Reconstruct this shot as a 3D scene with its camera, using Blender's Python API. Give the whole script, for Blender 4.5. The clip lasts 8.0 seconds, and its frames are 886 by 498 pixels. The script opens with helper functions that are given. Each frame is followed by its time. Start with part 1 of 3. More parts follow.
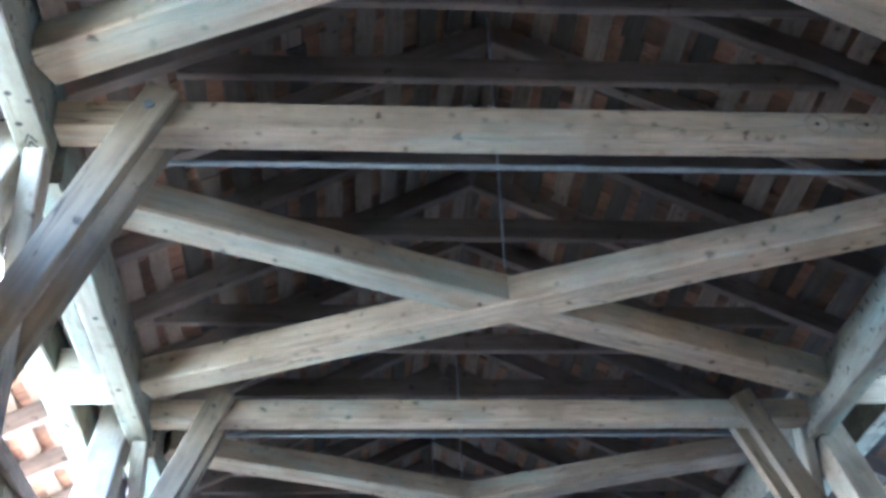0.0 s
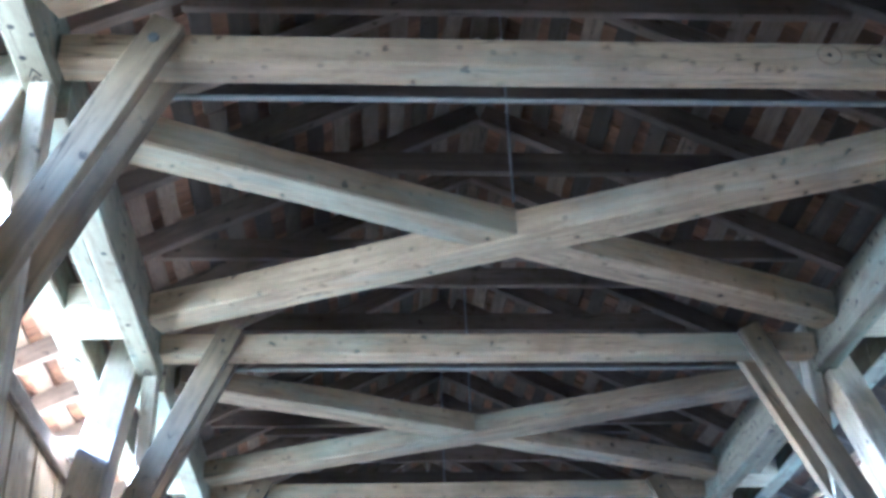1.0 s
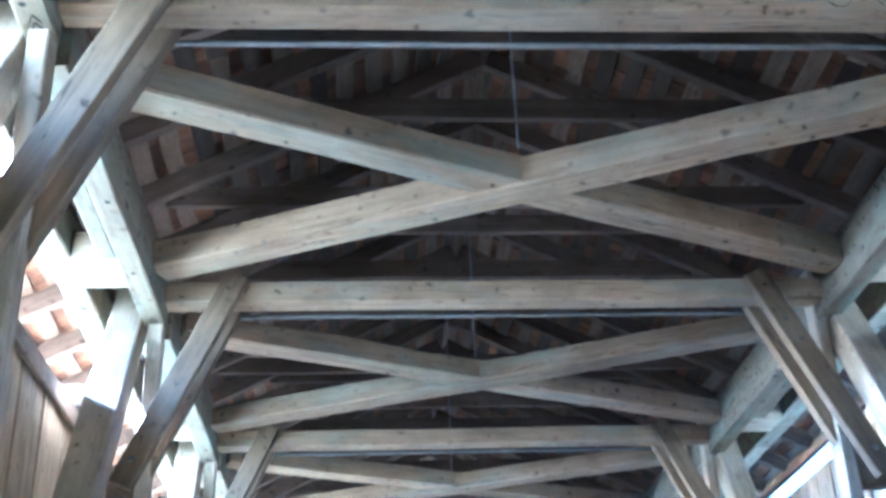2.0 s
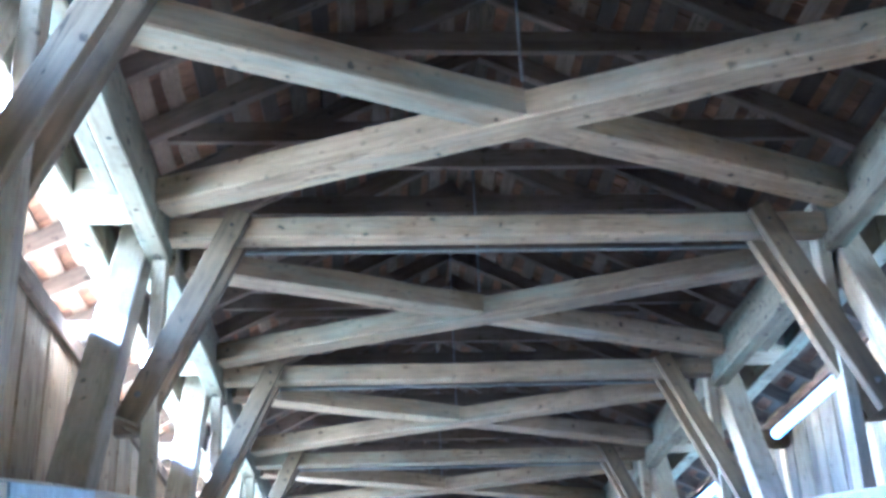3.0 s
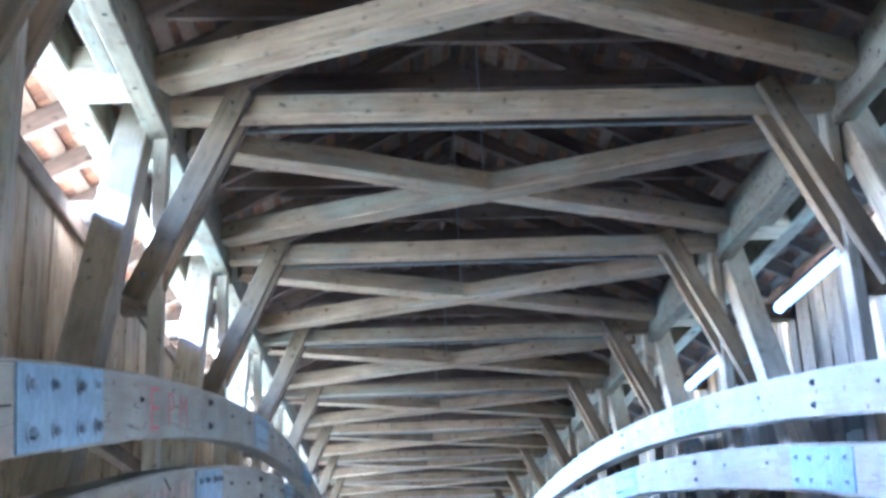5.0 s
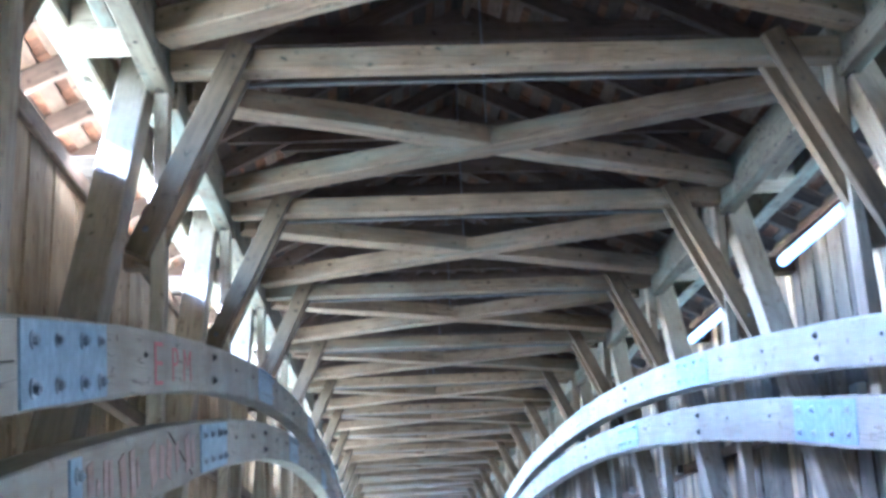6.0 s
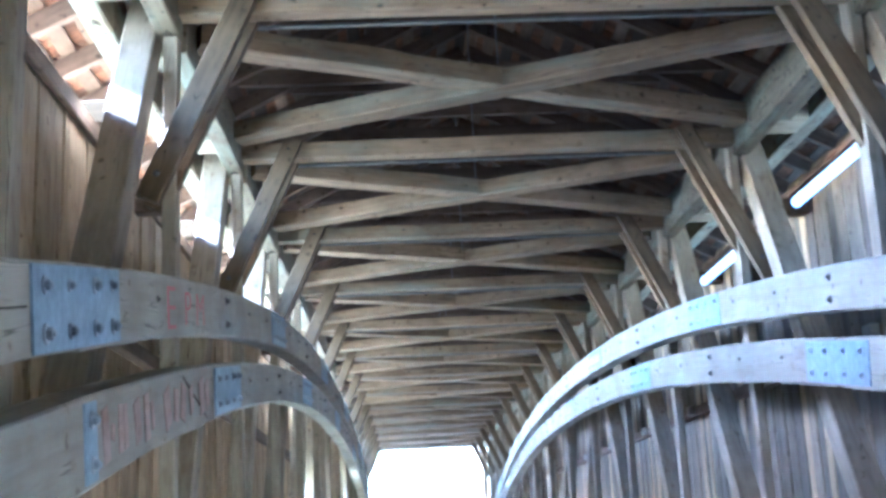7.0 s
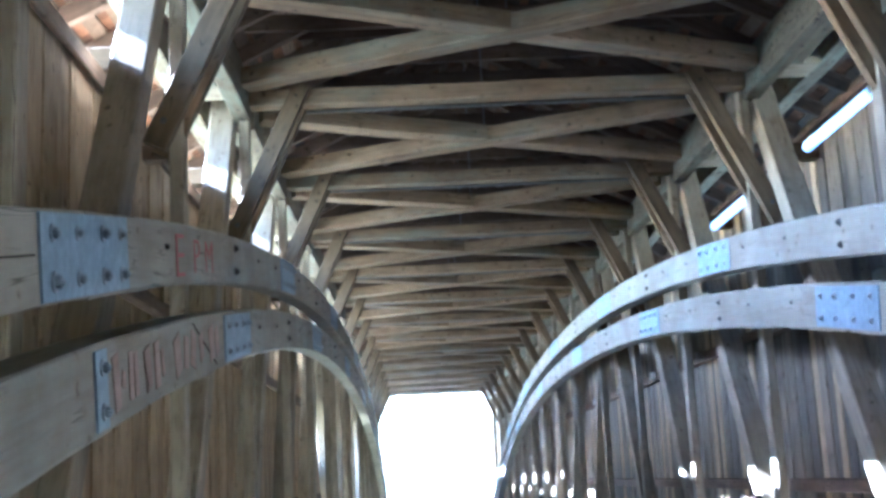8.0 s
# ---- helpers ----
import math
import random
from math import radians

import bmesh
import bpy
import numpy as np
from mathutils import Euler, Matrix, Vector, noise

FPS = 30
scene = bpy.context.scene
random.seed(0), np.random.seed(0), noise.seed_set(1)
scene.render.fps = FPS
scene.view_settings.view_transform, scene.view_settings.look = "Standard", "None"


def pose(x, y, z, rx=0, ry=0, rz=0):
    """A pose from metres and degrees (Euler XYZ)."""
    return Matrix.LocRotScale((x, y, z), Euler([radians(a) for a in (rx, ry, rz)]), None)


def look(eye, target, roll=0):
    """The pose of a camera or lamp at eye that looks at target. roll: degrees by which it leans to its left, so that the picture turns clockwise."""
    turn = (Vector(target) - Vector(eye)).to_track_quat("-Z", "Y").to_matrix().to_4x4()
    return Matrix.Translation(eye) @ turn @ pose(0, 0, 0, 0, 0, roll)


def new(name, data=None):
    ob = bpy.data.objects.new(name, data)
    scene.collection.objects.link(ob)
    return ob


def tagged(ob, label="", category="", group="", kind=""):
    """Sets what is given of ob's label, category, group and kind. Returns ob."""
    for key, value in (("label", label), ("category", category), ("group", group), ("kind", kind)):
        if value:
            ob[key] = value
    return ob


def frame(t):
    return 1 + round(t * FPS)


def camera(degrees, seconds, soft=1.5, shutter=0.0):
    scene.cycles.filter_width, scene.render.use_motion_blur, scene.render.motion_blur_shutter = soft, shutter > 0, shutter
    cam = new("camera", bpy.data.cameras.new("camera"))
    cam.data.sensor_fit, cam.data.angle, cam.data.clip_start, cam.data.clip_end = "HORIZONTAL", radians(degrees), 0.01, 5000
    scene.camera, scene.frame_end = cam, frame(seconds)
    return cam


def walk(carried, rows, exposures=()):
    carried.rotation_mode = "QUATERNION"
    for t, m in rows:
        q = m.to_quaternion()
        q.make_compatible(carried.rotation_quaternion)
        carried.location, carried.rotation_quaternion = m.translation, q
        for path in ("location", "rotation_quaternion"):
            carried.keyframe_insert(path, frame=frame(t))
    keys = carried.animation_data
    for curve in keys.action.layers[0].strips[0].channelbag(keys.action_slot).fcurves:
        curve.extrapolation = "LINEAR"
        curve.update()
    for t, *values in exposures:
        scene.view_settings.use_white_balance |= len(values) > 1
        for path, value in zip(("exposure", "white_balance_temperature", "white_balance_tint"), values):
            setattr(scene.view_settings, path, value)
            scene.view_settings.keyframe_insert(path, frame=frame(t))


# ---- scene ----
cam = camera(40.94, 8.0, soft=3.4)
PATH = [
    (0.0, pose(-0.830, 0.000, 1.600, 123.11, 1.92, -3.85)),
    (0.5, pose(-0.829, 0.009, 1.603, 121.56, 1.78, -3.60)),
    (1.0, pose(-0.828, 0.017, 1.606, 119.99, 1.86, -3.43)),
    (1.5, pose(-0.828, 0.026, 1.610, 118.75, 1.90, -3.26)),
    (3.0, pose(-0.826, 0.052, 1.619, 114.35, 2.13, -2.84)),
    (3.5, pose(-0.825, 0.060, 1.622, 112.71, 2.21, -2.72)),
    (4.0, pose(-0.824, 0.069, 1.626, 111.45, 2.29, -2.67)),
    (4.5, pose(-0.824, 0.078, 1.629, 109.83, 2.41, -2.61)),
    (6.0, pose(-0.822, 0.103, 1.639, 106.24, 2.59, -2.31)),
    (6.5, pose(-0.821, 0.112, 1.642, 104.95, 2.62, -2.12)),
    (7.0, pose(-0.820, 0.121, 1.645, 103.51, 2.71, -1.68)),
    (7.5, pose(-0.820, 0.129, 1.648, 102.36, 2.76, -1.36)),
    (8.0, pose(-0.819, 0.138, 1.651, 100.93, 2.83, -1.22)),
]
walk(cam, PATH, exposures=[(0.0, 7.12, 3880, 13), (3.5, 7.24, 3810, 14), (6.0, 6.70, 4050, 15), (7.5, 6.37, 4210, 15), (8.0, 6.07, 4310, 13)])

# ---------------------------------------------------------------- world and light
SUN_WAY = Vector((1.0, -0.29, -0.58)).normalized()
world = bpy.data.worlds.new("world")
scene.world = world
world.use_nodes = True
wn = world.node_tree
sky = wn.nodes.new("ShaderNodeTexSky")
sky.sky_type = "NISHITA"
sky.sun_disc = False
sky.dust_density = 1.2
sky.sun_elevation = math.asin(-SUN_WAY.z)
sky.sun_rotation = math.atan2(-SUN_WAY.x, -SUN_WAY.y)
wn.nodes["Background"].inputs["Strength"].default_value = 0.085
wn.links.new(sky.outputs["Color"], wn.nodes["Background"].inputs["Color"])

sun = new("sun", bpy.data.lights.new("sun", "SUN"))
sun.data.energy, sun.data.angle, sun.data.color = 5.0, radians(0.6), (1.0, 0.94, 0.84)
sun.matrix_basis = look((-40, -30, 30), Vector((-40, -30, 30)) + SUN_WAY)


# ---------------------------------------------------------------- materials
def node(nt, kind, **values):
    n = nt.nodes.new(kind)
    for key, v in values.items():
        n.inputs[key].default_value = v
    return n


def base_material(name, rough=0.8, metal=0.0):
    m = bpy.data.materials.new(name)
    m.use_nodes = True
    nt = m.node_tree
    b = nt.nodes["Principled BSDF"]
    b.inputs["Roughness"].default_value = rough
    b.inputs["Metallic"].default_value = metal
    b.inputs["Specular IOR Level"].default_value = 0.25
    return m, nt, b


def shifted(nt, scale):
    """Object coordinates, moved by a random step for each object, then stretched."""
    co = nt.nodes.new("ShaderNodeTexCoord")
    info = nt.nodes.new("ShaderNodeObjectInfo")
    mul = node(nt, "ShaderNodeVectorMath")
    mul.operation = "MULTIPLY_ADD"
    comb = nt.nodes.new("ShaderNodeCombineXYZ")
    for i, k in enumerate((37.0, 17.0, 29.0)):
        t = nt.nodes.new("ShaderNodeMath")
        t.operation = "MULTIPLY"
        t.inputs[1].default_value = k
        nt.links.new(info.outputs["Random"], t.inputs[0])
        nt.links.new(t.outputs[0], comb.inputs[i])
    mul.inputs[1].default_value = (1, 1, 1)
    nt.links.new(co.outputs["Object"], mul.inputs[0])
    nt.links.new(comb.outputs[0], mul.inputs[2])
    mp = nt.nodes.new("ShaderNodeMapping")
    mp.inputs["Scale"].default_value = scale
    nt.links.new(mul.outputs[0], mp.inputs["Vector"])
    return mul.outputs[0], mp.outputs[0], info.outputs["Random"]


def ramp(nt, src, stops):
    r = nt.nodes.new("ShaderNodeValToRGB")
    e = r.color_ramp.elements
    while len(e) < len(stops):
        e.new(0.5)
    for el, (p, c) in zip(e, stops):
        el.position = p
        el.color = (*c, 1) if len(c) == 3 else c
    nt.links.new(src, r.inputs[0])
    return r.outputs["Color"]


def mix(nt, kind, fac, a, b):
    n = nt.nodes.new("ShaderNodeMix")
    n.data_type, n.blend_type = "RGBA", kind
    for src, slot in ((fac, 0), (a, 6), (b, 7)):
        if isinstance(src, (int, float)):
            n.inputs[slot].default_value = src
        elif isinstance(src, tuple):
            n.inputs[slot].default_value = (*src, 1)
        else:
            nt.links.new(src, n.inputs[slot])
    return n.outputs[2]


def wood(name, light, dark, vary=0.35, stain=None, stain_amount=0.0, knots=0.8, rough=0.85, grain=1.0, bump=0.35, holes=0.0, mottle=0.5):
    """Weathered timber with its grain along local x."""
    m, nt, b = base_material(name, rough)
    raw, grained, rnd = shifted(nt, (0.7, 15 * grain, 15 * grain))
    g = node(nt, "ShaderNodeTexNoise", Scale=1.6, Detail=6.0, Roughness=0.62, Distortion=0.35)
    nt.links.new(grained, g.inputs["Vector"])
    blot = node(nt, "ShaderNodeTexNoise", Scale=1.7, Detail=4.0, Roughness=0.6)
    nt.links.new(raw, blot.inputs["Vector"])
    soft = tuple(0.3 * a + 0.7 * c for a, c in zip(light, dark))
    col = ramp(nt, g.outputs["Fac"], [(0.25, soft), (0.5, tuple(0.6 * a + 0.4 * c for a, c in zip(light, soft))), (0.72, light)])
    shade = ramp(nt, blot.outputs["Fac"], [(0.3, (0.66, 0.64, 0.62)), (0.62, (1.06, 1.05, 1.03))])
    col = mix(nt, "MULTIPLY", 0.8, col, shade)
    patch_map = nt.nodes.new("ShaderNodeMapping")
    patch_map.inputs["Scale"].default_value = (2.2, 6.5, 6.5)
    nt.links.new(raw, patch_map.inputs["Vector"])
    patch = node(nt, "ShaderNodeTexNoise", Scale=1.4, Detail=5.0, Roughness=0.68, Distortion=0.4)
    nt.links.new(patch_map.outputs[0], patch.inputs["Vector"])
    col = mix(nt, "MULTIPLY", mottle, col, ramp(nt, patch.outputs["Fac"], [(0.34, (0.52, 0.47, 0.43)), (0.5, (0.93, 0.92, 0.9)), (0.66, (1.14, 1.13, 1.12))]))
    each = nt.nodes.new("ShaderNodeMapRange")
    each.inputs["To Min"].default_value, each.inputs["To Max"].default_value = 1 - vary, 1 + vary * 0.5
    nt.links.new(rnd, each.inputs["Value"])
    col = mix(nt, "MULTIPLY", 1.0, col, each.outputs[0])
    # long drying cracks
    crack_map = nt.nodes.new("ShaderNodeMapping")
    crack_map.inputs["Scale"].default_value = (0.5, 9, 9)
    nt.links.new(raw, crack_map.inputs["Vector"])
    crack = node(nt, "ShaderNodeTexNoise", Scale=1.3, Detail=3.0, Roughness=0.5, Distortion=0.6)
    nt.links.new(crack_map.outputs[0], crack.inputs["Vector"])
    line = ramp(nt, crack.outputs["Fac"], [(0.490, (0, 0, 0)), (0.5, (1, 1, 1)), (0.510, (0, 0, 0))])
    some = ramp(nt, blot.outputs["Fac"], [(0.47, (0, 0, 0)), (0.56, (0.8, 0.8, 0.8))])
    line = mix(nt, "MULTIPLY", 1.0, line, some)
    col = mix(nt, "MIX", line, col, tuple(0.25 * v for v in dark))
    # knots
    kmap = nt.nodes.new("ShaderNodeMapping")
    kmap.inputs["Scale"].default_value = (6.6, 7.4, 7.4)
    warp = node(nt, "ShaderNodeTexNoise", Scale=22.0, Detail=2.0)
    nt.links.new(raw, warp.inputs["Vector"])
    nt.links.new(mix(nt, "LINEAR_LIGHT", 0.035, raw, warp.outputs["Color"]), kmap.inputs["Vector"])
    vor = node(nt, "ShaderNodeTexVoronoi", Scale=1.0)
    nt.links.new(kmap.outputs[0], vor.inputs["Vector"])
    spot = ramp(nt, vor.outputs["Distance"], [(0.05, (knots,) * 3), (0.11, (knots * 0.7,) * 3), (0.17, (0, 0, 0))])
    # some knots dark, some faint, with a brown halo in the wood round them
    tone = nt.nodes.new("ShaderNodeSeparateColor")
    nt.links.new(vor.outputs["Color"], tone.inputs[0])
    spot = mix(nt, "MULTIPLY", 1.0, spot, ramp(nt, tone.outputs[0], [(0.2, (0.4, 0.4, 0.4)), (0.6, (1, 1, 1))]))
    halo = ramp(nt, vor.outputs["Distance"], [(0.08, (0.45,) * 3), (0.34, (0, 0, 0))])
    col = mix(nt, "MIX", halo, col, tuple(v * k for v, k in zip(dark, (1.15, 1.0, 0.85))))
    col = mix(nt, "MIX", spot, col, tuple(0.3 * v for v in dark))
    if holes:
        hv = node(nt, "ShaderNodeTexVoronoi", Scale=7.5)
        nt.links.new(raw, hv.inputs["Vector"])
        hs = ramp(nt, hv.outputs["Distance"], [(0.09, (holes,) * 3), (0.16, (0, 0, 0))])
        col = mix(nt, "MIX", hs, col, (0.015, 0.013, 0.012))
    if stain:
        sn = node(nt, "ShaderNodeTexNoise", Scale=1.1, Detail=5.0, Roughness=0.65)
        smap = nt.nodes.new("ShaderNodeMapping")
        smap.inputs["Scale"].default_value = (0.7, 3, 3)
        smap.inputs["Location"].default_value = (4.2, 1.3, 7.7)
        nt.links.new(raw, smap.inputs["Vector"])
        nt.links.new(smap.outputs[0], sn.inputs["Vector"])
        sf = ramp(nt, sn.outputs["Fac"], [(0.5, (0, 0, 0)), (0.66, (stain_amount,) * 3)])
        col = mix(nt, "MIX", sf, col, stain)
    nt.links.new(col, b.inputs["Base Color"])
    bp = node(nt, "ShaderNodeBump", Strength=bump, Distance=0.006)
    nt.links.new(g.outputs["Fac"], bp.inputs["Height"])
    nt.links.new(bp.outputs[0], b.inputs["Normal"])
    return m


TIMBER = wood("weathered_timber", (0.345, 0.255, 0.162), (0.172, 0.122, 0.076), stain=(0.225, 0.265, 0.22), stain_amount=0.4, holes=0.35, knots=1.0)
CHORD = wood("nailed_timber", (0.19, 0.163, 0.112), (0.10, 0.084, 0.058), stain=(0.22, 0.28, 0.24), stain_amount=0.45, holes=0.95)
BRACE = wood("tan_timber", (0.165, 0.122, 0.072), (0.082, 0.06, 0.036), vary=0.3)
POST = wood("grey_timber", (0.37, 0.322, 0.245), (0.21, 0.178, 0.132), vary=0.25)
ARCH = wood("pale_planed_timber", (0.40, 0.382, 0.32), (0.275, 0.256, 0.21), vary=0.12, stain=(0.36, 0.42, 0.40), stain_amount=0.35, knots=0.7, mottle=0.12)
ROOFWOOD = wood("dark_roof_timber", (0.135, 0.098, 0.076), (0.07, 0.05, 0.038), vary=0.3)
LATH = wood("grey_lath", (0.145, 0.104, 0.074), (0.058, 0.041, 0.029), vary=0.8)
SHINGLE = wood("rust_brown_shingle", (0.22, 0.115, 0.062), (0.10, 0.05, 0.03), vary=0.5, knots=0.2)
BOARD = wood("siding_board", (0.47, 0.355, 0.222), (0.26, 0.193, 0.12), vary=0.22)
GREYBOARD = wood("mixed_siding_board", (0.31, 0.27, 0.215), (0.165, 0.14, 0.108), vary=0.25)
RAIL = wood("dark_rail", (0.20, 0.145, 0.10), (0.09, 0.065, 0.045), vary=0.25)
DECK = wood("deck_plank", (0.10, 0.082, 0.066), (0.055, 0.044, 0.035), vary=0.3)


def metal(name, colour, rough, amount=0.9):
    m, nt, b = base_material(name, rough, amount)
    co = nt.nodes.new("ShaderNodeTexCoord")
    n1 = node(nt, "ShaderNodeTexNoise", Scale=14.0, Detail=5.0, Roughness=0.65)
    nt.links.new(co.outputs["Object"], n1.inputs["Vector"])
    nt.links.new(ramp(nt, n1.outputs["Fac"], [(0.3, tuple(0.72 * c for c in colour)), (0.7, colour)]), b.inputs["Base Color"])
    nt.links.new(ramp(nt, n1.outputs["Fac"], [(0.3, (rough + 0.15,) * 3), (0.7, (rough - 0.08,) * 3)]), b.inputs["Roughness"])
    return m


ZINC = metal("galvanised_steel", (0.32, 0.42, 0.51), 0.5, 0.25)
BOLT = metal("dull_bolt_steel", (0.10, 0.097, 0.094), 0.6, 0.4)
CONDUIT = metal("conduit_steel", (0.17, 0.163, 0.155), 0.65, 0.0)
ENAMEL = base_material("white_enamel", 0.4)[0]
ENAMEL.node_tree.nodes["Principled BSDF"].inputs["Base Color"].default_value = (0.75, 0.76, 0.76, 1)
RED = base_material("faded_red_paint", 0.75)[0]
RED.node_tree.nodes["Principled BSDF"].inputs["Base Color"].default_value = (0.40, 0.14, 0.14, 1)

SCRIBE = wood("dark_scribed_wood", (0.05, 0.042, 0.035), (0.03, 0.025, 0.02), knots=0.0)
SMEAR = wood("smeared_red_paint", (0.49, 0.375, 0.33), (0.38, 0.285, 0.25), vary=0.1, knots=0.0)
BOLTZ = metal("zinc_bolt", (0.40, 0.45, 0.50), 0.5, 0.2)
SHINGLES = wood("loose_shingles", (0.155, 0.076, 0.04), (0.06, 0.033, 0.02), vary=0.0, knots=0.15)


def vary_islands(m, low, high):
    """Each joined piece a little lighter or darker."""
    nt = m.node_tree
    b = nt.nodes["Principled BSDF"]
    src = b.inputs["Base Color"].links[0].from_socket
    geo = nt.nodes.new("ShaderNodeNewGeometry")
    mr = nt.nodes.new("ShaderNodeMapRange")
    mr.inputs["To Min"].default_value, mr.inputs["To Max"].default_value = low, high
    nt.links.new(geo.outputs["Random Per Island"], mr.inputs["Value"])
    nt.links.new(mix(nt, "MULTIPLY", 1.0, src, mr.outputs[0]), b.inputs["Base Color"])


vary_islands(SHINGLES, 0.5, 1.2)


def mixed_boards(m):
    """Most boards grey, every third or fourth one pale yellow."""
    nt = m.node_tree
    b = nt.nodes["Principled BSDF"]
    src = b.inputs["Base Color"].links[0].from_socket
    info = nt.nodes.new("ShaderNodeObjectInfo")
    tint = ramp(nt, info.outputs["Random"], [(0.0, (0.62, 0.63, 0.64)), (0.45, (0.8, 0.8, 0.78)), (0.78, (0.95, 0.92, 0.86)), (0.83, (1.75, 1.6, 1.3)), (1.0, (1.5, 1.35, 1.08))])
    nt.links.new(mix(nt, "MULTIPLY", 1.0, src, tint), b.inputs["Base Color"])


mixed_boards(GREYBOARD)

TUBE, tnt, tb = base_material("lit_tube", 0.3)
tb.inputs["Emission Color"].default_value = (0.36, 0.62, 1.0, 1)
tb.inputs["Emission Strength"].default_value = 0.05


def ground_material(name, c1, c2, scale):
    m, nt, b = base_material(name, 0.95)
    co = nt.nodes.new("ShaderNodeTexCoord")
    n1 = node(nt, "ShaderNodeTexNoise", Scale=scale, Detail=8.0, Roughness=0.65)
    nt.links.new(co.outputs["Object"], n1.inputs["Vector"])
    nt.links.new(ramp(nt, n1.outputs["Fac"], [(0.35, c1), (0.65, c2)]), b.inputs["Base Color"])
    return m


GRASS = ground_material("dry_grass", (0.15, 0.145, 0.085), (0.25, 0.235, 0.155), 0.8)
GRAVEL = ground_material("pale_gravel", (0.24, 0.23, 0.21), (0.34, 0.325, 0.295), 6.0)


# ---------------------------------------------------------------- builders
def part(name, bm, material, parent=None, label="", m=None):
    me = bpy.data.meshes.new(name)
    bm.to_mesh(me)
    bm.free()
    me.materials.append(material)
    ob = new(name, me)
    if parent:
        ob.parent = parent
    if m is not None:
        ob.matrix_basis = m
    return tagged(ob, label)


def thing(name, label, category, group="", kind="", at=(0, 0, 0)):
    ob = new(name)
    ob.empty_display_size = 0.2
    ob.matrix_basis = Matrix.Translation(at)
    return tagged(ob, label, category, group, kind)


def box_bm(x0, x1, y0, y1, z0, z1, bevel=0.006):
    bm = bmesh.new()
    bmesh.ops.create_cube(bm, size=1, matrix=Matrix.LocRotScale(((x0 + x1) / 2, (y0 + y1) / 2, (z0 + z1) / 2), None, (x1 - x0, y1 - y0, z1 - z0)))
    if bevel:
        bmesh.ops.bevel(bm, geom=bm.edges[:], offset=bevel, segments=1, affect="EDGES")
    return bm


def section(w, h, c):
    a, b = w / 2, h / 2
    return [(-a + c, -b), (a - c, -b), (a, -b + c), (a, b - c), (a - c, b), (-a + c, b), (-a, b - c), (-a, -b + c)]


def timber_bm(length, w, h, seed, chamfer=0.008, wobble=0.004, step=0.6):
    """A sawn timber along x from 0, its section w (y) by h (z), with slightly uneven faces and worn arrises."""
    rng = random.Random(seed)
    bm = bmesh.new()
    n = max(1, min(14, round(length / step)))
    rings = []
    for i in range(n + 1):
        dy, dz = (rng.uniform(-wobble, wobble) for _ in range(2)) if 0 < i < n else (0, 0)
        c = chamfer * rng.uniform(0.6, 1.5)
        rings.append([bm.verts.new((length * i / n, y + dy + rng.uniform(-1, 1) * wobble * 0.4, z + dz + rng.uniform(-1, 1) * wobble * 0.4)) for y, z in section(w, h, c)])
    for r0, r1 in zip(rings, rings[1:]):
        for k in range(8):
            bm.faces.new((r0[k], r0[(k + 1) % 8], r1[(k + 1) % 8], r1[k]))
    bm.faces.new(rings[0][::-1])
    bm.faces.new(rings[-1])
    bmesh.ops.recalc_face_normals(bm, faces=bm.faces[:])
    return bm


def along(p0, p1, up=(0, 0, 1)):
    """The pose whose x axis runs from p0 to p1 and whose z axis leans to up."""
    x = (Vector(p1) - Vector(p0)).normalized()
    y = Vector(up).cross(x).normalized()
    z = x.cross(y)
    m = Matrix((x, y, z)).transposed().to_4x4()
    m.translation = Vector(p0)
    return m


SEED = [0]


def timber(name, p0, p1, w, h, material, parent=None, up=(0, 0, 1), label="", chamfer=0.008, wobble=0.004):
    """w: across, level; h: along up."""
    SEED[0] += 1
    p0, p1 = Vector(p0), Vector(p1)
    m = along(p0, p1, up)
    if parent:
        m = parent.matrix_basis.inverted() @ m
    return part(name, timber_bm((p1 - p0).length, w, h, SEED[0], chamfer, wobble), material, parent, label, m)


def rod_bm(length, r, sides=10):
    bm = bmesh.new()
    bmesh.ops.create_cone(bm, cap_ends=True, segments=sides, radius1=r, radius2=r, depth=length,
                          matrix=Matrix.Translation((length / 2, 0, 0)) @ Matrix.Rotation(radians(90), 4, "Y"))
    return bm


def rod(name, p0, p1, r, material, parent=None, label=""):
    p0, p1 = Vector(p0), Vector(p1)
    d = (p1 - p0).normalized()
    m = along(p0, p1, (0, 0, 1) if abs(d.z) < 0.9 else (0, 1, 0))
    if parent:
        m = parent.matrix_basis.inverted() @ m
    return part(name, rod_bm((p1 - p0).length, r), material, parent, label, m)


def bolt_bm(size=1.0):
    """A washer, a hexagon nut and the end of its bolt, facing +z."""
    bm = bmesh.new()
    for r1, r2, z0, z1, n in ((0.022, 0.021, -0.004, 0.004, 14), (0.0135, 0.0125, 0.004, 0.016, 6), (0.008, 0.005, 0.016, 0.021, 8)):
        bmesh.ops.create_cone(bm, cap_ends=True, segments=n, radius1=r1 * size, radius2=r2 * size, depth=(z1 - z0) * size, matrix=Matrix.Translation((0, 0, (z0 + z1) / 2 * size)))
    return bm


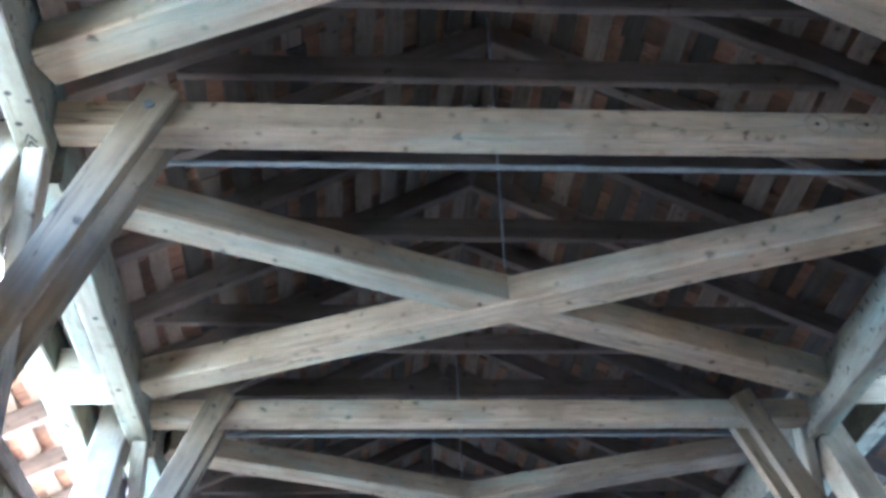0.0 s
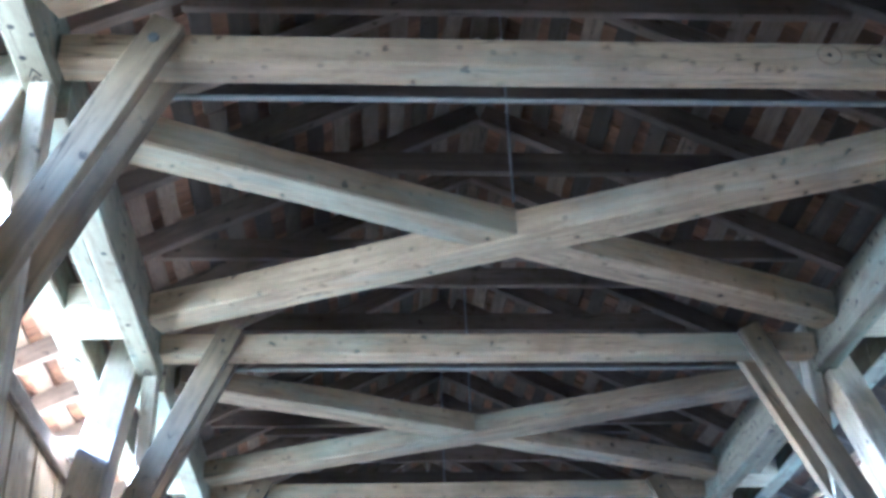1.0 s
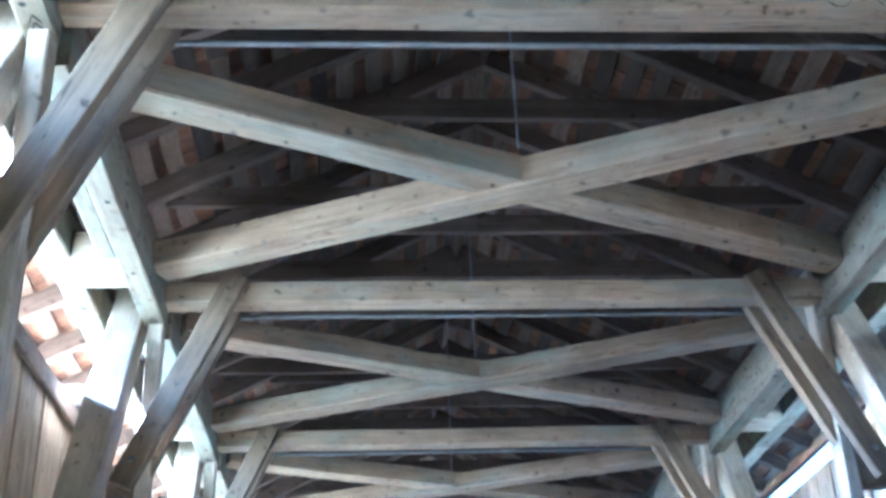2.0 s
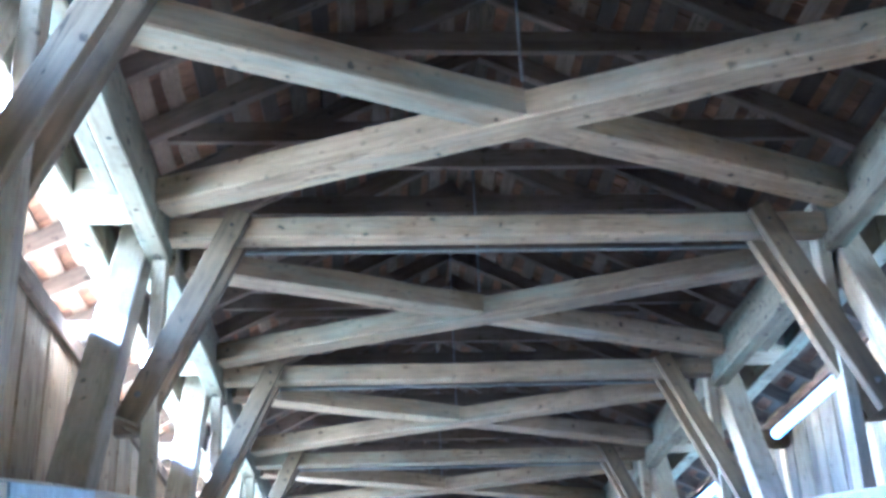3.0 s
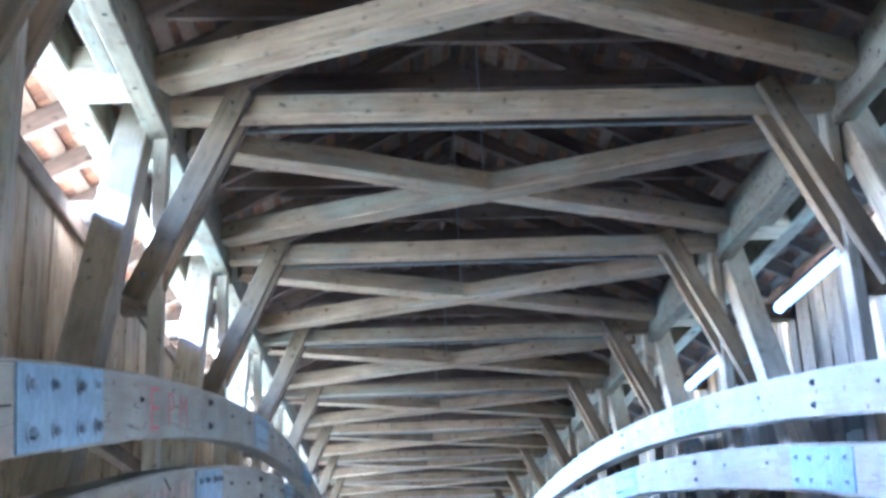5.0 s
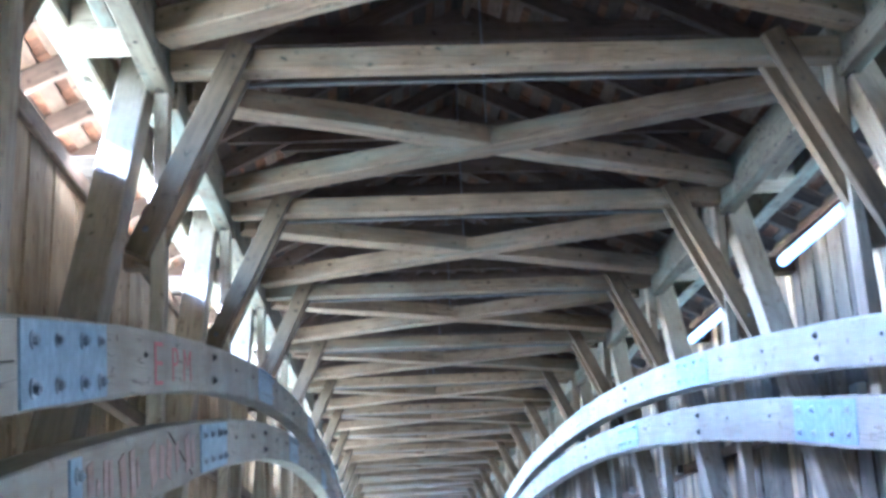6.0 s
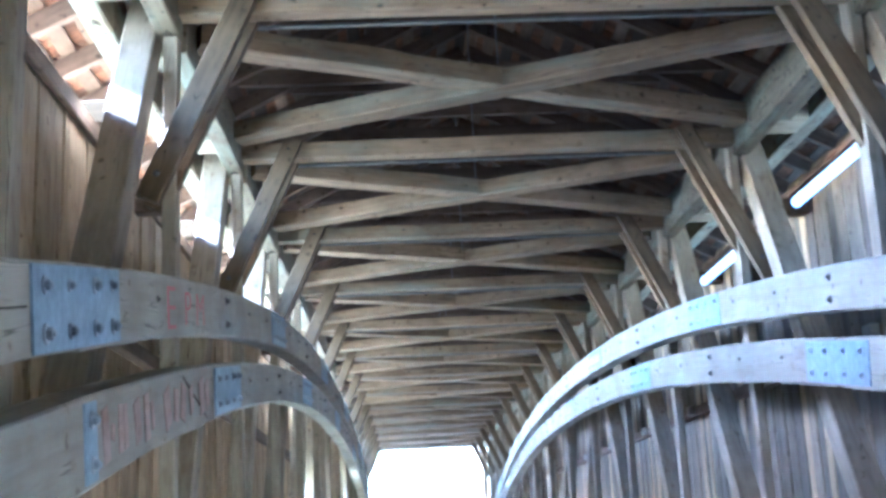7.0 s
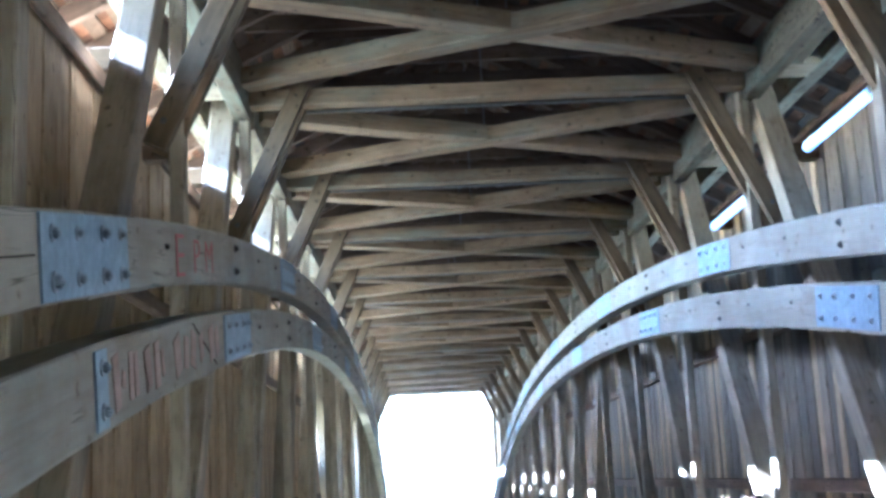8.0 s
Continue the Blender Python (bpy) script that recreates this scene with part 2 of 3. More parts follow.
# ---------------------------------------------------------------- plan
# near end lies unseen, set far back to keep light from behind low
NEAR, FAR = -26.2, 50.6
BAY = 3.015
TIES = [4.06 + BAY * i for i in range(-9, 15)]
POSTS = [y + (0.25 if y == 4.06 else 0.34) for y in TIES]
STUDS = [y + 0.215 for y in TIES]
MID = 20.5
XC = 0.053  # middle of the roof and trusses; the arches stand about x = 0
RIDGE, SLOPE = 6.918, 0.50
FALL = Vector((1, 0, SLOPE)).normalized()


def arch_z(y):
    """Height of the upper arch's centre line."""
    return 3.955 - 0.0032 * abs(y - MID) ** 2.2


def roof_z(x):
    """Underside of the rafters."""
    return RIDGE - SLOPE * abs(x - XC)


# ---------------------------------------------------------------- ground
ground = part("ground", box_bm(-1500, 1500, -1500, 1500, -1.4, -1.2, 0), GRASS)
tagged(ground, "sunlit dry grass round the bridge", "ground", kind="structure")
for y0, y1 in ((FAR, FAR + 300), (NEAR - 300, NEAR)):
    r = part("road", box_bm(-3.2, 3.2, y0, y1, -1.19, -0.02, 0), GRAVEL)
    tagged(r, "pale gravel road leading to the bridge", "road", kind="structure")

# ---------------------------------------------------------------- trusses
for side in (-1, 1):
    t = thing("truss", "weathered grey timber truss with posts and doubled top chord", "truss", "side trusses", at=(XC + 2.4 * side, NEAR, 0))
    local = t.matrix_basis.inverted()
    for y in POSTS:
        timber("post", (0.0225 + 2.245 * side, y - 0.055, -0.25), (0.0225 + 2.245 * side, y - 0.055, 5.216), 0.09, 0.15, POST, t, up=(0, 1, 0))
    for y0, y1, b0, b1 in zip(POSTS, POSTS[1:], TIES, TIES[1:]):
        if 0.5 * (y0 + y1) < MID:
            a, b = (y0 + 0.106, 0.0), (b1 + 0.468, 5.14)
        else:
            a, b = (y1 - 0.106, 0.0), (b0 + 0.298, 5.14)
        timber("diagonal", (0.015 + 2.427 * side, *a), (0.015 + 2.427 * side, *b), 0.213, 0.213, POST, t, up=(0, -1, 0.6))
    # doubled top chord: the inner timbers run from post to post, the outer ones pass behind them
    ends = [NEAR] + POSTS + [FAR]
    for y0, y1 in zip(ends, ends[1:]):
        timber("top_chord", (XC + 2.282 * side, y0 + 0.138, 5.039), (XC + 2.282 * side, y1 - 0.02, 5.039), 0.138, 0.386, CHORD, t, wobble=0.006)
        timber("top_chord", (XC + 2.75 * side, y0 + 0.004, 5.078), (XC + 2.75 * side, y1 - 0.004, 5.078), 0.16, 0.277, CHORD, t, wobble=0.006)
    for y in POSTS[1:]:
        # carpenter's marks cut into the chord ends
        for x in (2.282, 2.75):
            for d in (0.0, 0.048):
                for turn in (62, 112):
                    part("carved_mark", box_bm(0.0, 0.06, -0.004, 0.004, -0.002, 0.002, 0), SCRIBE, t, "", local @ Matrix.Translation((XC + x * side, y - 0.17 - d, 4.846 if x < 2.4 else 4.937)) @ Matrix.Rotation(radians(turn), 4, "Z"))
    rng = random.Random(77 + side)
    for y0, y1 in zip(POSTS[8:15], POSTS[9:16]):
        verts, faces = [], []
        for _ in range(44):
            cy, cz, r = rng.uniform(y0 + 0.25, y1 - 0.15), 5.039 + rng.choice((-0.12, -0.04, 0.05, 0.13)) + rng.uniform(-0.02, 0.02), rng.uniform(0.007, 0.014)
            n = len(verts)
            verts += [local @ Vector((XC + 2.203 * side, cy + 0.8 * r * math.cos(a), cz + 1.5 * r * math.sin(a))) for a in (0, 0.9, 1.8, 2.7, 3.6, 4.5, 5.4)]
            faces.append(tuple(range(n, n + 7)))
        me = bpy.data.meshes.new("nailing")
        me.from_pydata(verts, [], faces)
        me.materials.append(SCRIBE)
        nails = new("nailing", me)
        nails.parent = t
        tagged(nails, "dark rusty nail heads", kind="stuff")
    for y in TIES[1:]:
        part("spacer_block", box_bm(-0.155, 0.155, -0.18, 0.18, -0.106, 0.106, 0.008), POST, t, m=local @ Matrix.Translation((XC + 2.511 * side, y - 0.383, 5.014)))
        timber("filler_plank", (XC + 2.407 * side, y - 2.447, 4.96), (XC + 2.407 * side, y - 0.702, 4.96), 0.1, 0.2, CHORD, t, wobble=0.006)
        # short outrigger from the wall rail to the chord
        timber("outrigger", (XC + 2.564 * side, y + 0.404, 4.397), (XC + 2.889 * side, y + 0.404, 4.397), 0.15, 0.15, BRACE, t)
    for y in POSTS:
        # short strut from the post to the siding
        timber("strut", (0.0225 + 2.30 * side, y + 0.075, 3.765), (XC + 2.52 * side, y + 0.075, 3.765), 0.12, 0.10, RAIL, t)
    for x in (2.234, 2.64):
        timber("bottom_chord", (XC + x * side, NEAR, -0.02), (XC + x * side, FAR, -0.02), 0.09, 0.3, POST, t)
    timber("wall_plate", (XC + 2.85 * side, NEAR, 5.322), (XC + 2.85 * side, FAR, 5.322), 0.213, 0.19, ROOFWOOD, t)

# ---------------------------------------------------------------- tie beams, knee braces, cross braces
def ring_bm(r, tube):
    bm = bmesh.new()
    n = 28
    vs = [[bm.verts.new(((r + k * tube) * math.cos(6.2832 * i / n), d, (r + k * tube) * math.sin(6.2832 * i / n))) for k, d in ((-1, 0), (0, -0.004), (1, 0))] for i in range(n)]
    for i in range(n):
        a, b = vs[i], vs[(i + 1) % n]
        for k in range(2):
            bm.faces.new((a[k], a[k + 1], b[k + 1], b[k]))
    return bm


def disc_bm(r, thick, sides=12):
    bm = bmesh.new()
    bmesh.ops.create_cone(bm, cap_ends=True, segments=sides, radius1=r, radius2=r * 0.9, depth=thick, matrix=Matrix.Rotation(radians(90), 4, "X"))
    return bm


for i, y in enumerate(TIES):
    beam = thing("tie_beam", "weathered grey squared timber tie beam between the trusses", "beam", "tie beams", at=(XC, y + 0.165, 5.014))
    inv = beam.matrix_basis.inverted()
    timber("timber", (XC - 2.20, y + 0.165, 5.014), (XC + 2.20, y + 0.165, 5.014), 0.16, 0.149, TIMBER, beam, wobble=0.003)
    rod("steel_rod", (XC - 1.81, y + 0.356, 4.95), (XC + 1.81, y + 0.356, 4.95), 0.014, CONDUIT, beam, "thin grey steel rod")
    if y == 4.06:
        for x in (1.298, 1.532):
            part("carved_ring", ring_bm(0.055, 0.003), RAIL, beam, "scribed ring with a centre hole", inv @ Matrix.Translation((x, y + 0.082, 5.019)))
            part("centre_hole", disc_bm(0.013, 0.004), SCRIBE, beam, "", inv @ Matrix.Translation((x, y + 0.083, 5.019)))
    for side in (-1, 1):
        kb = thing("knee_brace", "pair of tan plank knee braces clasping a tie beam", "brace", "knee braces", at=(XC + 2.34 * side, y + 0.165, 3.7))
        kinv = kb.matrix_basis.inverted()
        for dy in (0.043, 0.287):
            timber("plank", (XC + 2.372 * side, y + dy, 3.705), (XC + 1.729 * side, y + dy, 5.104), 0.085, 0.149, BRACE, kb, up=(-side, 0, -0.5), chamfer=0.006)
        part("bolt", bolt_bm(), BOLT, kb, "", kinv @ Matrix.Translation((XC + 2.31 * side, y - 0.002, 3.86)) @ Matrix.Rotation(radians(90), 4, "X"))
        marked = y == 4.06 and side < 0
        part("bolt_head", disc_bm(0.026 if marked else 0.014, 0.01), BOLT if marked else SCRIBE, kb, "", kinv @ Matrix.Translation((XC + 1.782 * side, y - 0.002, 4.998)))
for y0, y1 in zip(TIES, TIES[1:]):
    a, b = y0 + 0.82, y1 - 0.21
    ym = (a + b) / 2
    c = thing("cross_brace", "pair of weathered squared timbers crossing flat between tie beams", "brace", "cross braces", at=(XC, ym, 5.08))
    s = (b - a) / 4.4
    h = 0.182 if y0 == 4.06 else 0.16
    z = 4.997 + h / 2
    timber("timber", (XC + 2.20, a, z), (XC - 2.20, b, z), 0.223, h, TIMBER, c, wobble=0.006)
    timber("half_timber", (XC - 2.20, a, z + 0.016), (XC + 0.04, ym + 0.04 * s, z + 0.016), 0.223, h, TIMBER, c, wobble=0.006)
    timber("half_timber", (XC - 0.04, ym - 0.04 * s, z + 0.011), (XC + 2.20, b, z + 0.011), 0.223, h, TIMBER, c, wobble=0.006)
    rod("hanger_rod", (0.01, ym - 0.32, 5.11), (0.01, ym - 0.32, RIDGE + 0.1), 0.0075, CONDUIT, c, "thin vertical steel hanger rod")

# ---------------------------------------------------------------- arches
def arch_bm(x0, x1, dz, h, y0, y1, n, seed):
    rng = random.Random(seed)
    bm = bmesh.new()
    rows = []
    for i in range(n + 1):
        y = y0 + (y1 - y0) * i / n
        z = arch_z(y) + dz
        s = (arch_z(y + 0.05) - arch_z(y - 0.05)) / 0.1
        k = math.hypot(1, s)
        ny, nz = -s / k, 1 / k
        c = 0.012 * rng.uniform(0.4, 1.4)
        rows.append([bm.verts.new(((x0 + x1) / 2 + u, y + w * ny, z + w * nz + (rng.uniform(-0.005, 0.005) if w < 0 else rng.uniform(-0.002, 0.002)))) for u, w in section(x1 - x0, h, c)])
    for r0, r1 in zip(rows, rows[1:]):
        for k in range(8):
            bm.faces.new((r0[k], r0[(k + 1) % 8], r1[(k + 1) % 8], r1[k]))
    bm.faces.new(rows[0][::-1])
    bm.faces.new(rows[-1])
    bmesh.ops.recalc_face_normals(bm, faces=bm.faces[:])
    # own axes: x along the arch at its middle
    ym = (y0 + y1) / 2
    s = (arch_z(ym + 0.05) - arch_z(ym - 0.05)) / 0.1
    m = along(((x0 + x1) / 2, ym, arch_z(ym) + dz), ((x0 + x1) / 2, ym + 1, arch_z(ym) + dz + s))
    bm.transform(m.inverted())
    return bm, m


def on_arch(y, dz, x, lift=0.0):
    """A pose on the arch's face: x axis along the arch, z axis square to it."""
    s = (arch_z(y + 0.05) - arch_z(y - 0.05)) / 0.1
    m = along((x, y, arch_z(y) + dz), (x, y + 1, arch_z(y) + dz + s))
    return m @ Matrix.Translation((0, 0, lift))


def plate_bm(length, height):
    return box_bm(-length / 2, length / 2, -0.005, 0.005, -height / 2, height / 2, 0.002)


for side in (-1, 1):
    for dz, depth, first in ((0.0, 0.29, 4.32), (-0.465, 0.31, 7.33)):
        a = thing("arch", "pale planed timber arch beam with zinc splice plates bolted to posts", "arch", "arch beams", at=(1.96 * side, MID, 0))
        inv = a.matrix_basis.inverted()
        joints = [first + 2 * BAY * i for i in range(-1, 8) if -4.0 < first + 2 * BAY * i < 45.0]
        if side < 0 and dz == 0.0:
            joints = [y - 0.32 if y < 5 else y for y in joints]
        ends = [-5.2] + joints + [46.2]
        face = 1.87 * side
        out = Matrix.Rotation(radians(90 * (1 if side > 0 else -1)), 4, "X")
        for y0, y1 in zip(ends, ends[1:]):
            lo, hi = sorted((1.87 * side, 2.06 * side))
            SEED[0] += 1
            bm, m = arch_bm(lo, hi, dz, depth, y0 + 0.003, y1 - 0.003, max(6, round((y1 - y0) / 0.35)), SEED[0])
            part("segment", bm, ARCH, a, "", inv @ m)
        for y in joints:
            m = on_arch(y, dz, face - 0.006 * side)
            pl = part("splice_plate", plate_bm(1.05, 0.265), ZINC, a, "bluish zinc-coated steel splice plate", inv @ m)
            for u in (-0.42, -0.15, 0.16, 0.41):
                for v in (-0.075, 0.07):
                    bo = part("bolt", bolt_bm(random.Random(u + v + y).uniform(1.0, 1.5)), BOLTZ, pl, "", Matrix.Translation((u, 0.006 * side, v)) @ Matrix.Rotation(radians(-90 if side > 0 else 90), 4, "X"))
        for k, y in enumerate(STUDS):
            if side < 0 and dz < 0 and y < 5.0:
                continue
            if not -4.8 < y < 45.8 or min(abs(y - j) for j in joints) < 1.0:
                continue
            for v in (-0.07, 0.07):
                part("bolt", bolt_bm(1.2), BOLT, a, "", inv @ on_arch(y, dz, face, v) @ Matrix.Rotation(radians(-90 if side > 0 else 90), 4, "X"))
        for y in POSTS:
            for d in (0.95, 2.0):
                if -4.8 < y + d < 45.8 and min(abs(y + d - j) for j in joints) > 0.65 and not (side < 0 and (y + d < 4.9 or (5.3 if dz == 0.0 else 4.9) < y + d < 6.5)):
                    part("bolt", bolt_bm(0.7), BOLT, a, "", inv @ on_arch(y + d, dz, face, 0.03) @ Matrix.Rotation(radians(-90 if side > 0 else 90), 4, "X"))
        if side < 0 and dz == 0.0:
            part("joint_seam", box_bm(-0.32, 0.32, -0.002, 0.002, -0.003, 0.003, 0), SCRIBE, a, "dark open joint", inv @ on_arch(3.14, dz, face + 0.0015, 0.01))
            # red painted letters
            for ch, y, size, wide in (("E", 5.42, 0.30, 1.75), ("P", 5.88, 0.25, 1.6), ("M", 6.20, 0.25, 1.5)):
                cu = bpy.data.curves.new("painted_letter", "FONT")
                cu.body, cu.size, cu.extrude, cu.offset = ch, size, 0.0012, -0.004
                tmp = new("painted_letter", cu)
                me = bpy.data.meshes.new_from_object(tmp.evaluated_get(bpy.context.evaluated_depsgraph_get()))
                bpy.data.objects.remove(tmp)
                me.materials.clear()
                me.materials.append(RED)
                lt = new("painted_letter", me)
                lt.parent = a
                lt.matrix_basis = inv @ on_arch(y, dz, face + 0.0022, -0.36 * size) @ Matrix.Rotation(radians(90), 4, "X") @ Matrix.Rotation(radians(180), 4, "Y") @ Matrix.Scale(-1, 4, (1, 0, 0)) @ Matrix.Scale(wide, 4, (1, 0, 0))
                tagged(lt, "faded red painted letter")
        if side < 0 and dz < 0:
            # open scarf seam and a narrow bolted strap
            seam = on_arch(6.21, dz, face + 0.0015, 0.0) @ Matrix.Rotation(radians(20), 4, "Y")
            part("scarf_seam", box_bm(-0.36, 0.36, -0.002, 0.002, -0.003, 0.003, 0), SCRIBE, a, "dark open scarf seam", inv @ seam)
            strap = part("strap", plate_bm(0.15, 0.27), ZINC, a, "narrow zinc-coated steel strap", inv @ on_arch(4.17, dz, face + 0.004))
            for v in (-0.075, 0.075):
                part("bolt", bolt_bm(1.4), BOLTZ, strap, "", Matrix.Translation((0.0, -0.006, v)) @ Matrix.Rotation(radians(90), 4, "X"))
            for y, w, h in ((4.38, 0.09, 0.2), (4.48, 0.05, 0.06), (4.60, 0.07, 0.18), (4.68, 0.06, 0.17), (4.88, 0.10, 0.17), (5.05, 0.09, 0.19), (5.16, 0.05, 0.12), (5.48, 0.13, 0.18), (5.68, 0.10, 0.15), (5.86, 0.12, 0.17), (6.08, 0.10, 0.13), (6.38, 0.13, 0.18), (6.55, 0.10, 0.15)):
                part("painted_bar", box_bm(-w / 2, w / 2, -0.002, 0.002, -h / 2, h / 2, 0), SMEAR, a, "faint smeared red paint mark", inv @ on_arch(y, dz, face + 0.0035, 0.0) @ Matrix.Rotation(radians(17 * math.sin(41 * y)), 4, "Y"))

# ---------------------------------------------------------------- roof
for k in range(-42, 55):
    y = 7.29 + 0.79 * k
    rf = thing("rafter_frame", "dark brown rafter pair with a collar beam", "rafter", "rafter frames", at=(XC, y, 5))
    for side in (-1, 1):
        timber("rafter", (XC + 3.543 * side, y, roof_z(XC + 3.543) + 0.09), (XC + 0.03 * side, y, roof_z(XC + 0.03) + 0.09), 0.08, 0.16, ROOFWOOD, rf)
    # the collars next to the tie beams sit lower
    z = 5.84 if min(abs(y - q - 0.165) for q in TIES) < 0.3 else 6.05
    reach = (RIDGE - z) / SLOPE + 0.12
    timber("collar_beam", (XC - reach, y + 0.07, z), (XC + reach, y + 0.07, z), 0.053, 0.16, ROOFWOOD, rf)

LATH_PIECES = [timber_bm(3.32, 0.1255, 0.025, 900 + j, 0.004, 0.011, 0.4) for j in range(6)]
LATH_MESH = []
for j, bm in enumerate(LATH_PIECES):
    me = bpy.data.meshes.new("lath")
    bm.to_mesh(me)
    bm.free()
    me.materials.append(LATH)
    LATH_MESH.append(me)
PITCH = 0.1936


def box_arrays(verts, faces, m, x0, x1, y0, y1, z0, z1):
    n = len(verts)
    for x in (x0, x1):
        for y in (y0, y1):
            for z in (z0, z1):
                verts.append(m @ Vector((x, y, z)))
    faces.extend([(n, n + 1, n + 3, n + 2), (n + 4, n + 6, n + 7, n + 5), (n, n + 4, n + 5, n + 1), (n + 2, n + 3, n + 7, n + 6), (n, n + 2, n + 6, n + 4), (n + 1, n + 5, n + 7, n + 3)])


for side in (-1, 1):
    bm = bmesh.new()
    lift = 0.277
    z0, z1 = roof_z(XC + 3.724) + lift, RIDGE + lift
    v = [bm.verts.new(p) for p in ((XC + 3.724 * side, NEAR - 0.6, z0), (XC, NEAR - 0.6, z1), (XC, FAR + 0.6, z1), (XC + 3.724 * side, FAR + 0.6, z0))]
    f = bm.faces.new(v)
    e = bmesh.ops.extrude_face_region(bm, geom=[f])
    for q in e["geom"]:
        if isinstance(q, bmesh.types.BMVert):
            q.co.z += 0.03
    bmesh.ops.recalc_face_normals(bm, faces=bm.faces[:])
    r = part("roof_slope", bm, SHINGLE)
    tagged(r, "rust brown shingle roof slope on grey laths", "roof", kind="structure")
    rng = random.Random(31 + side)
    n_courses = 18
    verts, faces = [], []
    up = Vector((SLOPE * side, 0, 1)).normalized()
    for c in range(n_courses + 1):
        x = XC + (3.554 - PITCH * c) * side
        base = Vector((x, 0, roof_z(x) + 0.193))
        if abs(x - XC) > 0.05:
            y, j = NEAR - 0.5 - rng.uniform(0, 1.5), 0
            while y < FAR + 0.2:
                ob = new("lath", LATH_MESH[rng.randrange(6)])
                ob.parent = r
                ob.matrix_basis = along((x + rng.uniform(-0.012, 0.012), y, base.z), (x + rng.uniform(-0.012, 0.012), y + 1, base.z), up)
                y += 3.326
        # shingles over the gap below this lath
        xg = x + 0.5 * PITCH * side
        y = NEAR - 0.5
        while y < FAR + 0.4:
            w = rng.uniform(0.1, 0.24)
            m = along((xg, y, roof_z(xg) + 0.218 + rng.uniform(0, 0.012)), (xg, y + 1, roof_z(xg) + 0.218 + rng.uniform(-0.01, 0.012)), up)
            box_arrays(verts, faces, m, 0.002, w - 0.004, -0.15, 0.15, 0, 0.015)
            y += w
    drop = 0.285 if side < 0 else 0.48  # unseen eave boards sized to trim sun and sky light, deeper to the east
    timber("fascia", (XC + 3.586 * side, NEAR - 0.5, 5.279 - drop / 2), (XC + 3.586 * side, FAR + 0.5, 5.279 - drop / 2), 0.027, drop, BRACE, r)
    me = bpy.data.meshes.new("shingles")
    me.from_pydata(verts, [], faces)
    me.materials.append(SHINGLES)
    sh = new("shingles", me)
    sh.parent = r
    tagged(sh, "rust brown wooden shingles", kind="stuff")

# ---------------------------------------------------------------- side walls
# second west opening is added to give a tall bright strip
OPENINGS = {-1: [(20.1, 21.6, 2.0, 2.63), (27.3, 28.3, 1.41, 3.1)], 1: []}
for side, name, face, top in ((-1, "wall_west", -2.752, 4.29), (1, "wall_east", 2.963, 4.684)):
    w = thing(name, "vertical timber siding boards on dark rails", "wall", kind="structure", at=(face, NEAR, 0))
    y, lap = NEAR, 0.01
    rng = random.Random(5 + side)
    while y < FAR:
        d = rng.uniform(0.23, 0.275) if side < 0 else rng.uniform(0.11, 0.21)
        # unseen first stretch boarded up to the chord to block light from behind
        high = 4.93 if y < -0.6 else top
        spans = [(-0.6, high)]
        for a, b, z0, z1 in OPENINGS[side]:
            if a < y + d / 2 < b:
                spans = [(-0.6, z0), (z1, high)]
        lap = 0.006 if lap < 0 else -0.006
        x = face + (lap + rng.uniform(-0.001, 0.001)) * side
        for z0, z1 in spans:
            # east boards use a greyer, darker material than the west ones
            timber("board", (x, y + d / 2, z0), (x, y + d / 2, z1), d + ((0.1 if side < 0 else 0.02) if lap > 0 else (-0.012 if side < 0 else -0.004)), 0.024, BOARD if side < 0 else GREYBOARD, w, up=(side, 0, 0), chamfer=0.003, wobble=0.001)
        y += d
    ends = [NEAR + 4.5 * i for i in range(17)] + [FAR]
    for k, (y0, y1) in enumerate(zip(ends, ends[1:])):
        for z in (1.418, 2.992):
            timber("girt", (face - 0.064 * side, y0, z), (face - 0.064 * side, y1 - 0.006, z), 0.08, 0.12, RAIL, w)
        if side < 0:
            timber("top_rail", (face + 0.046, y0, 4.243 - 0.02 * (k % 2)), (face + 0.046, y1 - 0.006, 4.243 - 0.02 * (k % 2)), 0.045, 0.12, RAIL, w)
        else:
            timber("top_rail", (face - 0.046, y0, 4.61), (face - 0.046, y1 - 0.006, 4.61), 0.05, 0.06, ROOFWOOD, w)
            for yb in TIES[9:]:
                if y0 < yb + 2.02 < y1:
                    part("girt_block", box_bm(-0.035, 0.035, -0.09, 0.09, -0.05, 0.05, 0.006), ARCH, w, "pale wooden block nailed to the rail", Matrix.Translation((-0.14, yb + 2.02 - NEAR, 3.014)))

